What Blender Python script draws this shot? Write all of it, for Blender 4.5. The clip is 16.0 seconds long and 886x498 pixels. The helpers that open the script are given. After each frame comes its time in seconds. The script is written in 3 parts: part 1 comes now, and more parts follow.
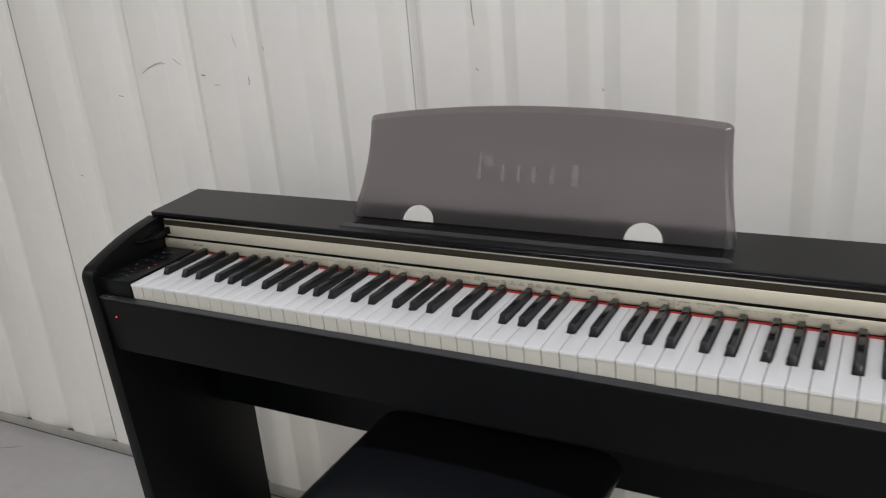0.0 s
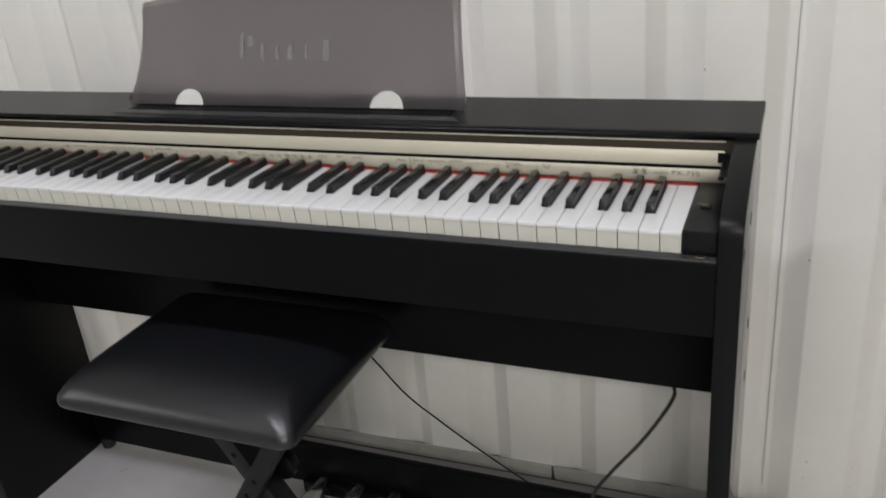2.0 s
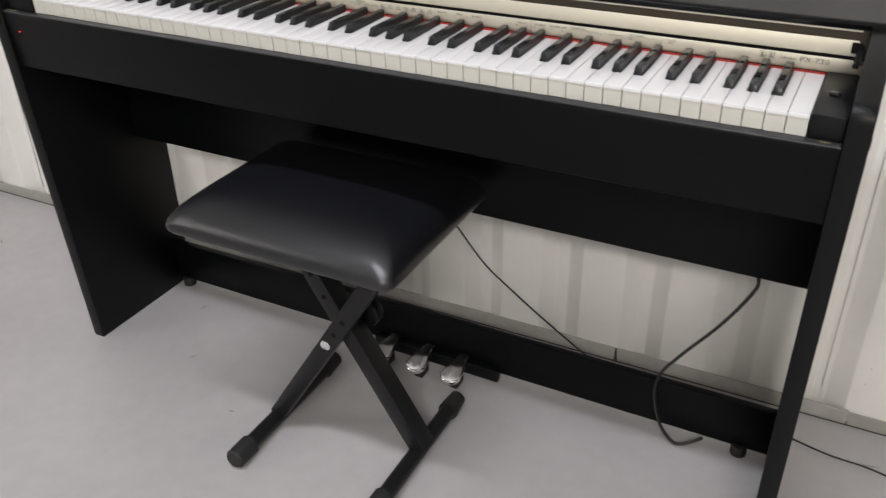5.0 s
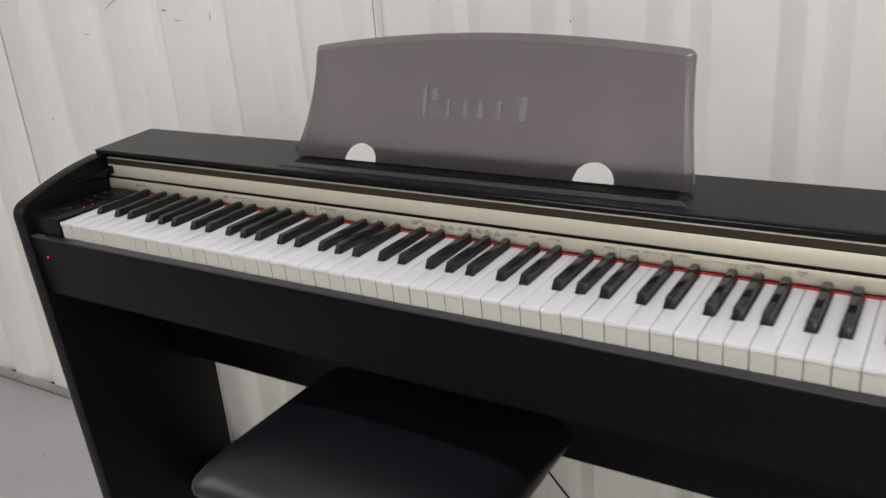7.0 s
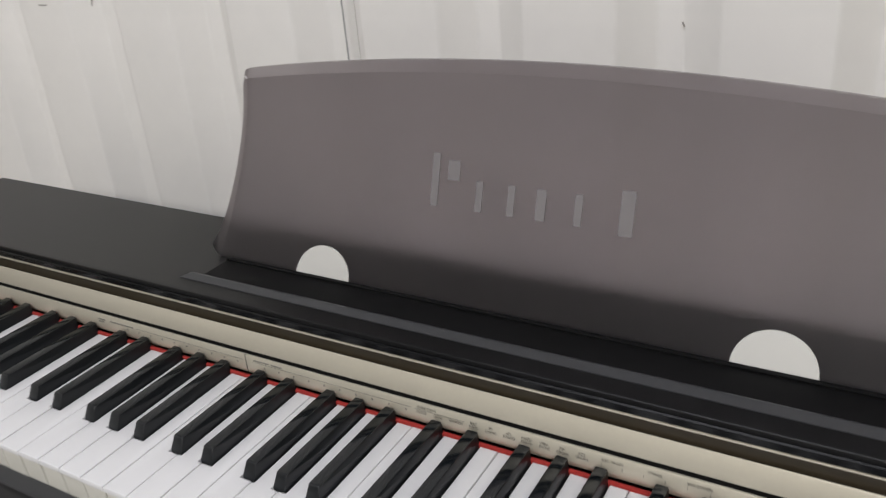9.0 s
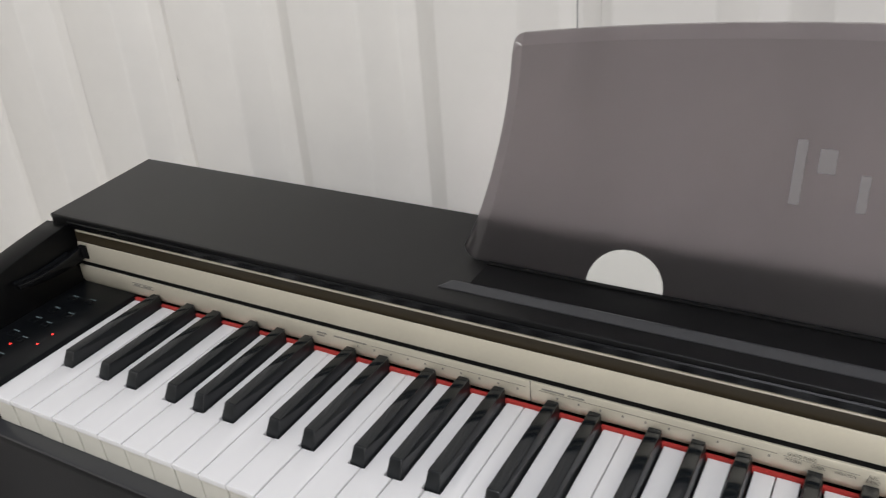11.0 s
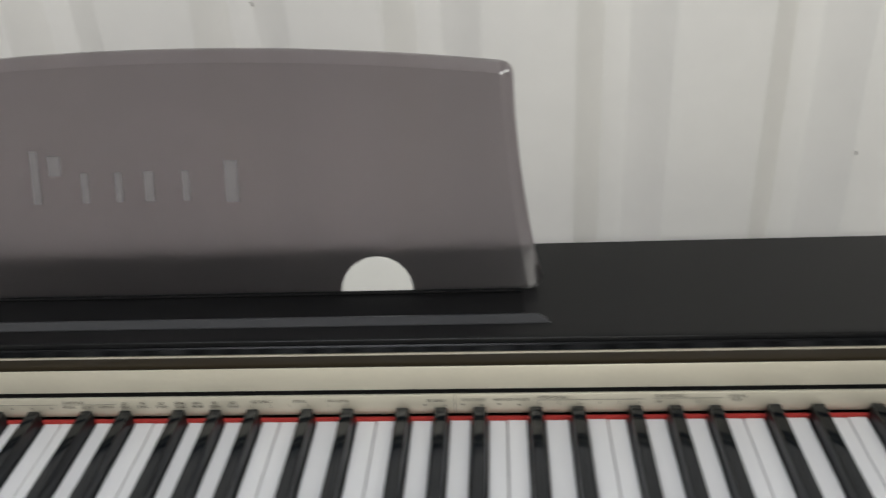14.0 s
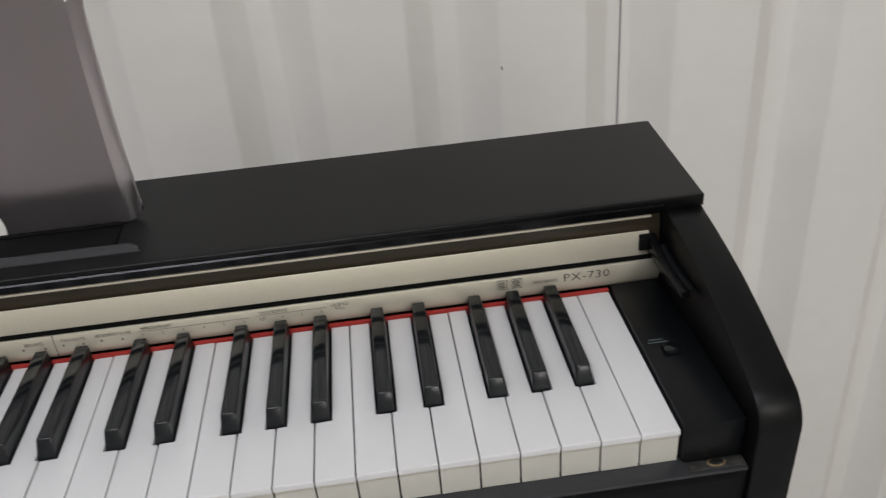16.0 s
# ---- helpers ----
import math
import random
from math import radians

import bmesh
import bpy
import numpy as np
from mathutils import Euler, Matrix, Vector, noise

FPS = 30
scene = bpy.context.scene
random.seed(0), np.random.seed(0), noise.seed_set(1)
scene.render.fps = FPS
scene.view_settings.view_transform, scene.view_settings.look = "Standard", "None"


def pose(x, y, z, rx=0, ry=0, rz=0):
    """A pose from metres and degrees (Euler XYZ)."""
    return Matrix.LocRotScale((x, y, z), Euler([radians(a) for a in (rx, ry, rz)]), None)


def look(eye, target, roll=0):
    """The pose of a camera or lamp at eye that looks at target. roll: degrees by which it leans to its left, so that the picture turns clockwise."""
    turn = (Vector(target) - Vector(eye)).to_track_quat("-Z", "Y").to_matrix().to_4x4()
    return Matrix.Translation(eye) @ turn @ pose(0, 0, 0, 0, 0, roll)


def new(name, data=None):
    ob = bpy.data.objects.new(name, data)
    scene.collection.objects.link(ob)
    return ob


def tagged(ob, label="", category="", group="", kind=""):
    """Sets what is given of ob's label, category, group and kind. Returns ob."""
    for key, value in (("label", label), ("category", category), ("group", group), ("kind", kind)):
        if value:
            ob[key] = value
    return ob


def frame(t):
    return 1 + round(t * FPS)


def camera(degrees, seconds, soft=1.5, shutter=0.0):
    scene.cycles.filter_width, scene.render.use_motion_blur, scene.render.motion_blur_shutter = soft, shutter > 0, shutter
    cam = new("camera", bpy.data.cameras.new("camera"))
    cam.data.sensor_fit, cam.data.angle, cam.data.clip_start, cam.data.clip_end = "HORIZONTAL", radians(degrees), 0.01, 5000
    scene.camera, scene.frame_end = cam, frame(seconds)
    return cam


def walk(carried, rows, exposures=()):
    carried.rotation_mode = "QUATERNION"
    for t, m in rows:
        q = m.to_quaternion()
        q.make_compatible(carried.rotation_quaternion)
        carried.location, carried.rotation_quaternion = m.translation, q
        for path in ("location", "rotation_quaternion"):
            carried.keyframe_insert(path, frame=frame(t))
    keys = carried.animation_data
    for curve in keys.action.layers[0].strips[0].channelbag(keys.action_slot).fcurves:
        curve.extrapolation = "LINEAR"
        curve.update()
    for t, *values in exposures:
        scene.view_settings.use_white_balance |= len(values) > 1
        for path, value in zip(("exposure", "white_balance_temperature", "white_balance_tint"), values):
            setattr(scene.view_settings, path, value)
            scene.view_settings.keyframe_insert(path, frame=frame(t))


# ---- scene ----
cam = camera(54.9, 16.0, soft=1.2, shutter=0.42)
PATH = [
    (0, (1.069, -0.871, 1.222), (0.151, 0.765, 0.529), -5.0),
    (0.5, (1.201, -0.895, 1.21), (0.211, 0.708, 0.538), -5.6),
    (1, (1.279, -0.9, 1.189), (0.257, 0.682, 0.516), -6.0),
    (1.5, (1.326, -0.88, 1.153), (0.436, 0.759, 0.43), -5.8),
    (2, (1.329, -0.877, 1.122), (0.584, 0.788, 0.303), -5.5),
    (2.5, (1.333, -0.874, 1.1), (0.664, 0.763, 0.168), -5.2),
    (3, (1.33, -0.883, 1.071), (0.699, 0.707, 0.035), -4.5),
    (3.2, (1.329, -0.891, 1.061), (0.715, 0.679, -0.017), -4.1),
    (5.3, (1.265, -0.963, 1.096), (0.402, 0.546, 0.109), -0.5),
    (5.5, (1.277, -0.944, 1.099), (0.355, 0.577, 0.184), -0.5),
    (6, (1.279, -0.911, 1.145), (0.301, 0.634, 0.335), -1.8),
    (6.5, (1.251, -0.857, 1.128), (0.224, 0.691, 0.386), -3.9),
    (7, (1.155, -0.725, 1.125), (0.143, 0.839, 0.395), -4.7),
    (7.5, (1.037, -0.637, 1.141), (0.091, 0.962, 0.401), -4.1),
    (8, (0.962, -0.527, 1.122), (-0.012, 1.053, 0.376), -4.4),
    (8.5, (0.887, -0.362, 1.11), (-0.104, 1.178, 0.305), -5.1),
    (9, (0.839, -0.269, 1.121), (-0.114, 1.263, 0.257), -5.1),
    (9.5, (0.756, -0.231, 1.11), (-0.058, 1.339, 0.175), -4.1),
    (10, (0.644, -0.258, 1.113), (-0.092, 1.338, 0.159), -3.5),
    (10.2, (0.623, -0.258, 1.106), (-0.197, 1.305, 0.165), -4.2),
    (12.3, (0.549, -0.319, 1.112), (-0.383, 1.184, 0.179), -4.7),
    (12.5, (0.578, -0.317, 1.11), (-0.247, 1.232, 0.151), -4.3),
    (13, (0.663, -0.316, 1.119), (0.145, 1.371, 0.179), -3.5),
    (13.5, (0.767, -0.305, 1.153), (0.515, 1.406, 0.148), -4.0),
    (14, (0.87, -0.327, 1.138), (0.727, 1.417, 0.17), -3.6),
    (14.5, (0.975, -0.348, 1.117), (0.862, 1.413, 0.177), -4.8),
    (15, (1.019, -0.349, 1.103), (0.999, 1.4, 0.133), -5.1),
    (15.5, (1.046, -0.351, 1.091), (1.099, 1.385, 0.098), -5.2),
    (16, (1.068, -0.352, 1.085), (1.195, 1.362, 0.062), -5.0),
]
EXPOSURES = [(0, -0.21, 6290, 10), (1.0, -0.14, 6320, 10), (2, -0.05, 6330, 10), (3, 0.19, 6570, 10), (5.5, 0.32, 6400, 12), (6.0, 0.1, 6390, 12),
             (6.5, 0.0, 6400, 13), (7, -0.04, 6370, 12), (7.5, -0.13, 6360, 12), (8.5, -0.08, 6330, 12), (9, 0.02, 6370, 11), (10, 0.17, 6400, 9), (12.5, -0.10, 6290, 13),
             (13.2, -0.03, 6330, 12), (14, -0.1, 6360, 7), (16, -0.30, 6360, 10)]
walk(cam, [(t, look(e, a, r)) for t, e, a, r in PATH], EXPOSURES)

# ---- light ----
world = bpy.data.worlds.new("world")
scene.world = world
world.use_nodes = True
world.node_tree.nodes["Background"].inputs[0].default_value = (0.8, 0.85, 1.0, 1)
world.node_tree.nodes["Background"].inputs[1].default_value = 0.02
scene.view_settings.exposure = 0.0


def area_light(x, y, z, sx, sy, power, color=(1.0, 0.988, 0.985)):
    data = bpy.data.lights.new("ceiling_lamp_light", "AREA")
    data.shape, data.size, data.size_y, data.energy, data.color = "RECTANGLE", sx, sy, power, color
    ob = new("ceiling_lamp_light", data)
    ob.matrix_world = pose(x, y, z, 0, 0, 0)
    return ob


# place, power, depth and colour of each unseen ceiling lamp: two warm ones added as front fill, a cooler tube over the
# piano
WARM, COOL = (1.03, 0.99, 0.915), (0.975, 0.975, 1.04)
LAMPS = [(-2.7, -2.3, 2.62, 30, 0.5, WARM), (2.1, -3.1, 2.62, 90, 0.5, WARM), (0.60, -0.80, 2.62, 26, 0.12, COOL)]
for lx, ly, lz, lp, ld, lc in LAMPS:
    area_light(lx, ly, lz, 1.2, ld, lp, lc)


# ---- materials ----
def material(name, color, rough=0.5, metal=0.0, spec=0.5, var=0.0, scale=20.0, bump=0.0, bump_scale=300.0,
             stain=0.0, stain_scale=3.0, rough_var=0.0, coat=0.0):
    m = bpy.data.materials.new(name)
    m.use_nodes = True
    nt = m.node_tree
    b = nt.nodes["Principled BSDF"]
    b.inputs["Base Color"].default_value = (*color, 1)
    b.inputs["Roughness"].default_value = rough
    b.inputs["Metallic"].default_value = metal
    b.inputs["Specular IOR Level"].default_value = spec
    b.inputs["Coat Weight"].default_value = coat
    b.inputs["Coat Roughness"].default_value = 0.08
    tc = nt.nodes.new("ShaderNodeTexCoord")
    if var or stain:
        n1 = nt.nodes.new("ShaderNodeTexNoise")
        n1.inputs["Scale"].default_value, n1.inputs["Detail"].default_value = scale, 6
        n2 = nt.nodes.new("ShaderNodeTexNoise")
        n2.inputs["Scale"].default_value, n2.inputs["Detail"].default_value = stain_scale, 4
        nt.links.new(tc.outputs["Object"], n1.inputs["Vector"])
        nt.links.new(tc.outputs["Object"], n2.inputs["Vector"])
        r1 = nt.nodes.new("ShaderNodeMapRange")
        r1.inputs[1].default_value, r1.inputs[2].default_value = 0.3, 0.7
        r1.inputs[3].default_value, r1.inputs[4].default_value = 1 - var, 1 + var
        r2 = nt.nodes.new("ShaderNodeMapRange")
        r2.inputs[1].default_value, r2.inputs[2].default_value = 0.35, 0.65
        r2.inputs[3].default_value, r2.inputs[4].default_value = 1 - stain, 1 + stain * 0.5
        nt.links.new(n1.outputs[0], r1.inputs[0])
        nt.links.new(n2.outputs[0], r2.inputs[0])
        mul = nt.nodes.new("ShaderNodeMath")
        mul.operation = "MULTIPLY"
        nt.links.new(r1.outputs[0], mul.inputs[0])
        nt.links.new(r2.outputs[0], mul.inputs[1])
        vm = nt.nodes.new("ShaderNodeVectorMath")
        vm.operation = "SCALE"
        vm.inputs[0].default_value = color
        nt.links.new(mul.outputs[0], vm.inputs["Scale"])
        nt.links.new(vm.outputs[0], b.inputs["Base Color"])
        if rough_var:
            r3 = nt.nodes.new("ShaderNodeMapRange")
            r3.inputs[1].default_value, r3.inputs[2].default_value = 0.3, 0.7
            r3.inputs[3].default_value, r3.inputs[4].default_value = rough - rough_var, rough + rough_var
            nt.links.new(n2.outputs[0], r3.inputs[0])
            nt.links.new(r3.outputs[0], b.inputs["Roughness"])
    if bump:
        n = nt.nodes.new("ShaderNodeTexNoise")
        n.inputs["Scale"].default_value, n.inputs["Detail"].default_value = bump_scale, 3
        nt.links.new(tc.outputs["Object"], n.inputs["Vector"])
        bp = nt.nodes.new("ShaderNodeBump")
        bp.inputs["Strength"].default_value, bp.inputs["Distance"].default_value = bump, 0.001
        nt.links.new(n.outputs[0], bp.inputs["Height"])
        nt.links.new(bp.outputs[0], b.inputs["Normal"])
    return m


def glow(name, color, strength):
    m = material(name, (0.02, 0.0, 0.0), 0.4)
    b = m.node_tree.nodes["Principled BSDF"]
    b.inputs["Emission Color"].default_value = (*color, 1)
    b.inputs["Emission Strength"].default_value = strength
    return m


M_WALL = material("white_painted_steel", (0.775, 0.76, 0.725), 0.38, var=0.012, scale=40, stain=0.03, stain_scale=2.2, bump=0.08, bump_scale=60)
M_ROOM = material("white_room_paint", (0.78, 0.77, 0.74), 0.6, var=0.02, stain=0.04)
M_CEIL = material("ceiling_paint", (0.7, 0.7, 0.68), 0.7, var=0.02, stain=0.03)
M_SKIRT = material("grey_painted_track", (0.36, 0.35, 0.325), 0.5, var=0.06, scale=60, stain=0.12, stain_scale=9, bump=0.1)
M_FLOOR = material("grey_floor_paint", (0.405, 0.393, 0.395), 0.36, var=0.03, scale=30, stain=0.09, stain_scale=2.4, rough_var=0.1, bump=0.12, bump_scale=90)
M_RUST = material("rust", (0.2, 0.145, 0.10), 0.9, var=0.4, scale=200)
M_SEAM = material("seam_shadow_gap", (0.4, 0.395, 0.39), 0.8)
M_SCUFF = material("dark_scuff", (0.26, 0.24, 0.22), 0.8)
M_BLACK = material("black_satin_laminate", (0.0028, 0.0033, 0.0039), 0.36, spec=0.105, var=0.12, scale=120, bump=0.05, bump_scale=900, stain=0.1, stain_scale=4)
M_LID = material("black_lid_laminate", (0.0042, 0.0044, 0.0046), 0.36, spec=0.22, var=0.12, scale=120, bump=0.05, bump_scale=900, stain=0.12, stain_scale=4)
M_OUT = material("black_lacquered_side", (0.0042, 0.0044, 0.0046), 0.13, spec=0.5, var=0.1, scale=90)
M_PLASTIC = material("black_plastic", (0.004, 0.0047, 0.0056), 0.33, spec=0.2, bump=0.05, bump_scale=1500, var=0.08)
M_GLOSS = material("black_gloss_plastic", (0.004, 0.0043, 0.005), 0.26, spec=0.22)
M_DARK = material("dark_recess", (0.034, 0.026, 0.015), 0.42)
M_CHAMP = material("champagne_metal_panel", (0.575, 0.538, 0.438), 0.48, metal=0.45, var=0.015, scale=300, stain=0.02)
M_WHITE = material("white_key_plastic", (0.66, 0.66, 0.665), 0.26, var=0.008, stain=0.012, stain_scale=30)
# key fronts: shade and warm light put into the key plastic's colour
M_KFRONT = material("shaded_key_front_plastic", (0.57, 0.56, 0.505), 0.4, var=0.01, stain=0.02, stain_scale=40)
M_BKEY = material("black_key_plastic", (0.0055, 0.007, 0.0085), 0.1, spec=0.45, var=0.1, scale=100)
M_FLANK = material("black_key_satin_flank", (0.0065, 0.008, 0.0095), 0.32, spec=0.4, var=0.1, scale=100)
M_FELT = material("red_felt", (0.30, 0.02, 0.015), 0.95, var=0.15, scale=500, bump=0.4, bump_scale=1500)
M_INK = material("dark_print", (0.055, 0.051, 0.047), 0.5)
M_INK3 = material("faint_print", (0.21, 0.2, 0.175), 0.5)
M_INK2 = material("teal_grey_print", (0.13, 0.175, 0.185), 0.5)
M_VINYL = material("black_vinyl", (0.0065, 0.007, 0.009), 0.34, spec=0.7, var=0.1, scale=90, bump=0.22, bump_scale=700, stain=0.12, stain_scale=8)
M_SIDE = material("black_side_laminate", (0.0016, 0.0018, 0.0021), 0.42, spec=0.22, var=0.1, scale=90)
M_STEEL = material("black_steel", (0.007, 0.007, 0.0075), 0.42, spec=0.35, var=0.1, scale=80)
M_RUBBER = material("black_rubber", (0.012, 0.012, 0.012), 0.65, var=0.15)
M_CHROME = material("chrome", (0.9, 0.9, 0.88), 0.14, metal=1.0)
M_TRAY = material("reflection_grey_plastic", (0.030, 0.031, 0.034), 0.34, var=0.06, scale=200)
M_WORN = material("scuffed_plastic", (0.035, 0.034, 0.03), 0.5, var=0.5, scale=350, stain=0.5, stain_scale=120, bump=0.3, bump_scale=600)
M_LIP = material("satin_black_lip_plastic", (0.027, 0.028, 0.031), 0.33, var=0.06, scale=200)
M_MATTE = material("matte_black_recess", (0.003, 0.003, 0.0032), 0.7, spec=0.15)
M_GAP_SHADE = material("dark_gap_and_shade", (0.05, 0.047, 0.044), 0.9)
M_BRASS = material("worn_brass", (0.35, 0.27, 0.15), 0.4, metal=0.8, var=0.3, scale=300)
# pale colour stands in for the white room mirrored in the inserts
M_MIRROR = material("satin_insert_reflection", (0.56, 0.555, 0.525), 0.42, metal=0.25)
M_CABLE = material("cable_rubber", (0.012, 0.012, 0.012), 0.45)
# near-white colour for the painted glints on the stand's corners
M_GLINT = material("glint_white_acrylic", (0.74, 0.73, 0.71), 0.25, var=0.1, scale=400)
M_LAMP = glow("lamp_diffuser", (1.0, 0.98, 0.96), 3.0)
M_LED = glow("red_led", (1.0, 0.05, 0.04), 2.2)
M_EMBOSS = material("frosted_emboss", (0.166, 0.155, 0.156), 0.45)

M_SMOKE = bpy.data.materials.new("smoked_acrylic")
M_SMOKE.use_nodes = True
_b = M_SMOKE.node_tree.nodes["Principled BSDF"]
_b.inputs["Base Color"].default_value = (0.286, 0.258, 0.269, 1)
_b.inputs["Roughness"].default_value = 0.455
_b.inputs["IOR"].default_value = 1.25
_b.inputs["Transmission Weight"].default_value = 0.99
# border: lighter copy of the acrylic, the light it catches put into its colour
M_EDGE = M_SMOKE.copy()
M_EDGE.name = "polished_acrylic_border_lit"
_e = M_EDGE.node_tree.nodes["Principled BSDF"]
_e.inputs["Base Color"].default_value = (0.318, 0.287, 0.3, 1)
_e.inputs["Roughness"].default_value = 0.3
_e.inputs["IOR"].default_value = 1.28
# rim: paler again, a painted highlight along the cut edges
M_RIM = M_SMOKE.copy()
M_RIM.name = "polished_acrylic_rim_highlight"
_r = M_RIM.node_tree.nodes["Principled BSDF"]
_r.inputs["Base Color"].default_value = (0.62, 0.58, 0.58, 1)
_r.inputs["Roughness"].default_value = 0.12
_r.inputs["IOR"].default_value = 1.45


# ---- mesh helpers ----
def box(bm, x0, x1, y0, y1, z0, z1, bevel=0.0, seg=2):
    vs = [bm.verts.new((x, y, z)) for x in (x0, x1) for y in (y0, y1) for z in (z0, z1)]
    fs = [bm.faces.new([vs[i] for i in q]) for q in ((0, 1, 3, 2), (4, 6, 7, 5), (0, 4, 5, 1), (2, 3, 7, 6), (0, 2, 6, 4), (1, 5, 7, 3))]
    if bevel:
        es = list({e for f in fs for e in f.edges})
        bmesh.ops.bevel(bm, geom=es, offset=bevel, segments=seg, affect="EDGES", profile=0.5)
    return bm


def prism(bm, outline, axis, a, b, bevel=0.0, seg=2):
    """outline: 2D points; axis 'x': points are (y, z); 'z': (x, y); 'y': (x, z)."""
    def at(p, c):
        return {"x": (c, p[0], p[1]), "y": (p[0], c, p[1]), "z": (p[0], p[1], c)}[axis]
    lo = [bm.verts.new(at(p, a)) for p in outline]
    hi = [bm.verts.new(at(p, b)) for p in outline]
    fs = [bm.faces.new(lo), bm.faces.new(hi)]
    n = len(outline)
    for i in range(n):
        fs.append(bm.faces.new((lo[i], lo[(i + 1) % n], hi[(i + 1) % n], hi[i])))
    bmesh.ops.recalc_face_normals(bm, faces=fs)
    if bevel:
        es = list(fs[0].edges) + list(fs[1].edges)
        bmesh.ops.bevel(bm, geom=es, offset=bevel, segments=seg, affect="EDGES", profile=0.5)
    return bm


def tube(bm, points, r, sides=10):
    pts = [Vector(p) for p in points]
    rings = []
    for i, p in enumerate(pts):
        d = (pts[min(i + 1, len(pts) - 1)] - pts[max(i - 1, 0)]).normalized()
        u = d.cross(Vector((0, 0, 1)))
        u = u.normalized() if u.length > 1e-4 else Vector((1, 0, 0))
        v = d.cross(u)
        rings.append([bm.verts.new(p + r * (math.cos(2 * math.pi * k / sides) * u + math.sin(2 * math.pi * k / sides) * v)) for k in range(sides)])
    for a, b in zip(rings, rings[1:]):
        for k in range(sides):
            bm.faces.new((a[k], a[(k + 1) % sides], b[(k + 1) % sides], b[k]))
    bm.faces.new(rings[0]), bm.faces.new(rings[-1])
    bmesh.ops.recalc_face_normals(bm, faces=bm.faces[:])
    return bm


def spline(points, n=8):
    pts = [Vector(p) for p in points]
    pts = [2 * pts[0] - pts[1]] + pts + [2 * pts[-1] - pts[-2]]
    out = []
    for a, b, c, d in zip(pts, pts[1:], pts[2:], pts[3:]):
        for k in range(n):
            t = k / n
            out.append(0.5 * (2 * b + (c - a) * t + (2 * a - 5 * b + 4 * c - d) * t * t + (3 * b - a - 3 * c + d) * t ** 3))
    return out + [pts[-2]]


def mesh_of(name, bm, mat, smooth=40):
    me = bpy.data.meshes.new(name)
    bmesh.ops.recalc_face_normals(bm, faces=bm.faces[:])
    if smooth:
        for f in bm.faces:
            f.smooth = True
        for e in bm.edges:
            e.smooth = len(e.link_faces) == 2 and e.calc_face_angle(0) < radians(smooth)
    bm.to_mesh(me)
    bm.free()
    me.materials.append(mat)
    return me


def part(name, bm, mat, parent=None, label="", smooth=40):
    ob = new(name, mesh_of(name, bm, mat, smooth))
    if parent is not None:
        ob.parent = parent
    return tagged(ob, label)


def B():
    return bmesh.new()


def text_part(name, body, x, z, size, parent, mat=None, y=0.0, align="CENTER", spacing=1.0, narrow=1.0):
    cu = bpy.data.curves.new("text", "FONT")
    cu.body, cu.size, cu.align_x, cu.align_y, cu.space_line, cu.resolution_u = body, size, align, "CENTER", 0.88, 2
    cu.space_character = spacing
    cu.offset = -0.008 * size if size > 0.006 else 0.0
    tmp = new("text", cu)
    me = bpy.data.meshes.new_from_object(tmp.evaluated_get(bpy.context.evaluated_depsgraph_get()))
    bpy.data.objects.remove(tmp)
    bpy.data.curves.remove(cu)
    me.transform(pose(x, y, z, 90, 0, 0) @ Matrix.Diagonal((narrow, 1, 1, 1)))
    me.materials.clear()
    me.materials.append(mat or M_INK)
    ob = new(name, me)
    ob.parent = parent
    return ob


# ---- room ----
WALL_Y = 0.4155          # crowns of the cladding
VALLEY = 0.030
PITCH = 0.1707
EDGE = 1.366            # where one crown begins
X0, X1, YB, H = -4.6, 5.2, -5.2, 2.75

floor = part("floor", box(B(), X0, X1, YB, WALL_Y + 0.2, -0.1, 0.0), M_FLOOR)
tagged(floor, "smooth grey painted concrete floor with faint scuffs", "floor", kind="structure")
ceiling = part("ceiling", box(B(), X0, X1, YB, WALL_Y + 0.2, H, H + 0.1), M_CEIL)
tagged(ceiling, "plain pale ceiling over the room", "ceiling", kind="structure")
for nm, bx in (("wall_west", (X0 - 0.1, X0, YB, WALL_Y + 0.2)), ("wall_east", (X1, X1 + 0.1, YB, WALL_Y + 0.2)), ("wall_south", (X0 - 0.1, X1 + 0.1, YB - 0.1, YB))):
    w = part(nm, box(B(), *bx, 0, H), M_ROOM)
    tagged(w, "plain white painted wall closing the room", "wall", kind="structure")


def crown_depth(q):
    r = (q - EDGE) % PITCH
    if r < 0.0845:
        return 0.0
    if r < 0.112:
        return VALLEY * (r - 0.0845) / 0.0275
    return VALLEY if r < 0.135 else VALLEY * (PITCH - r) / (PITCH - 0.135)


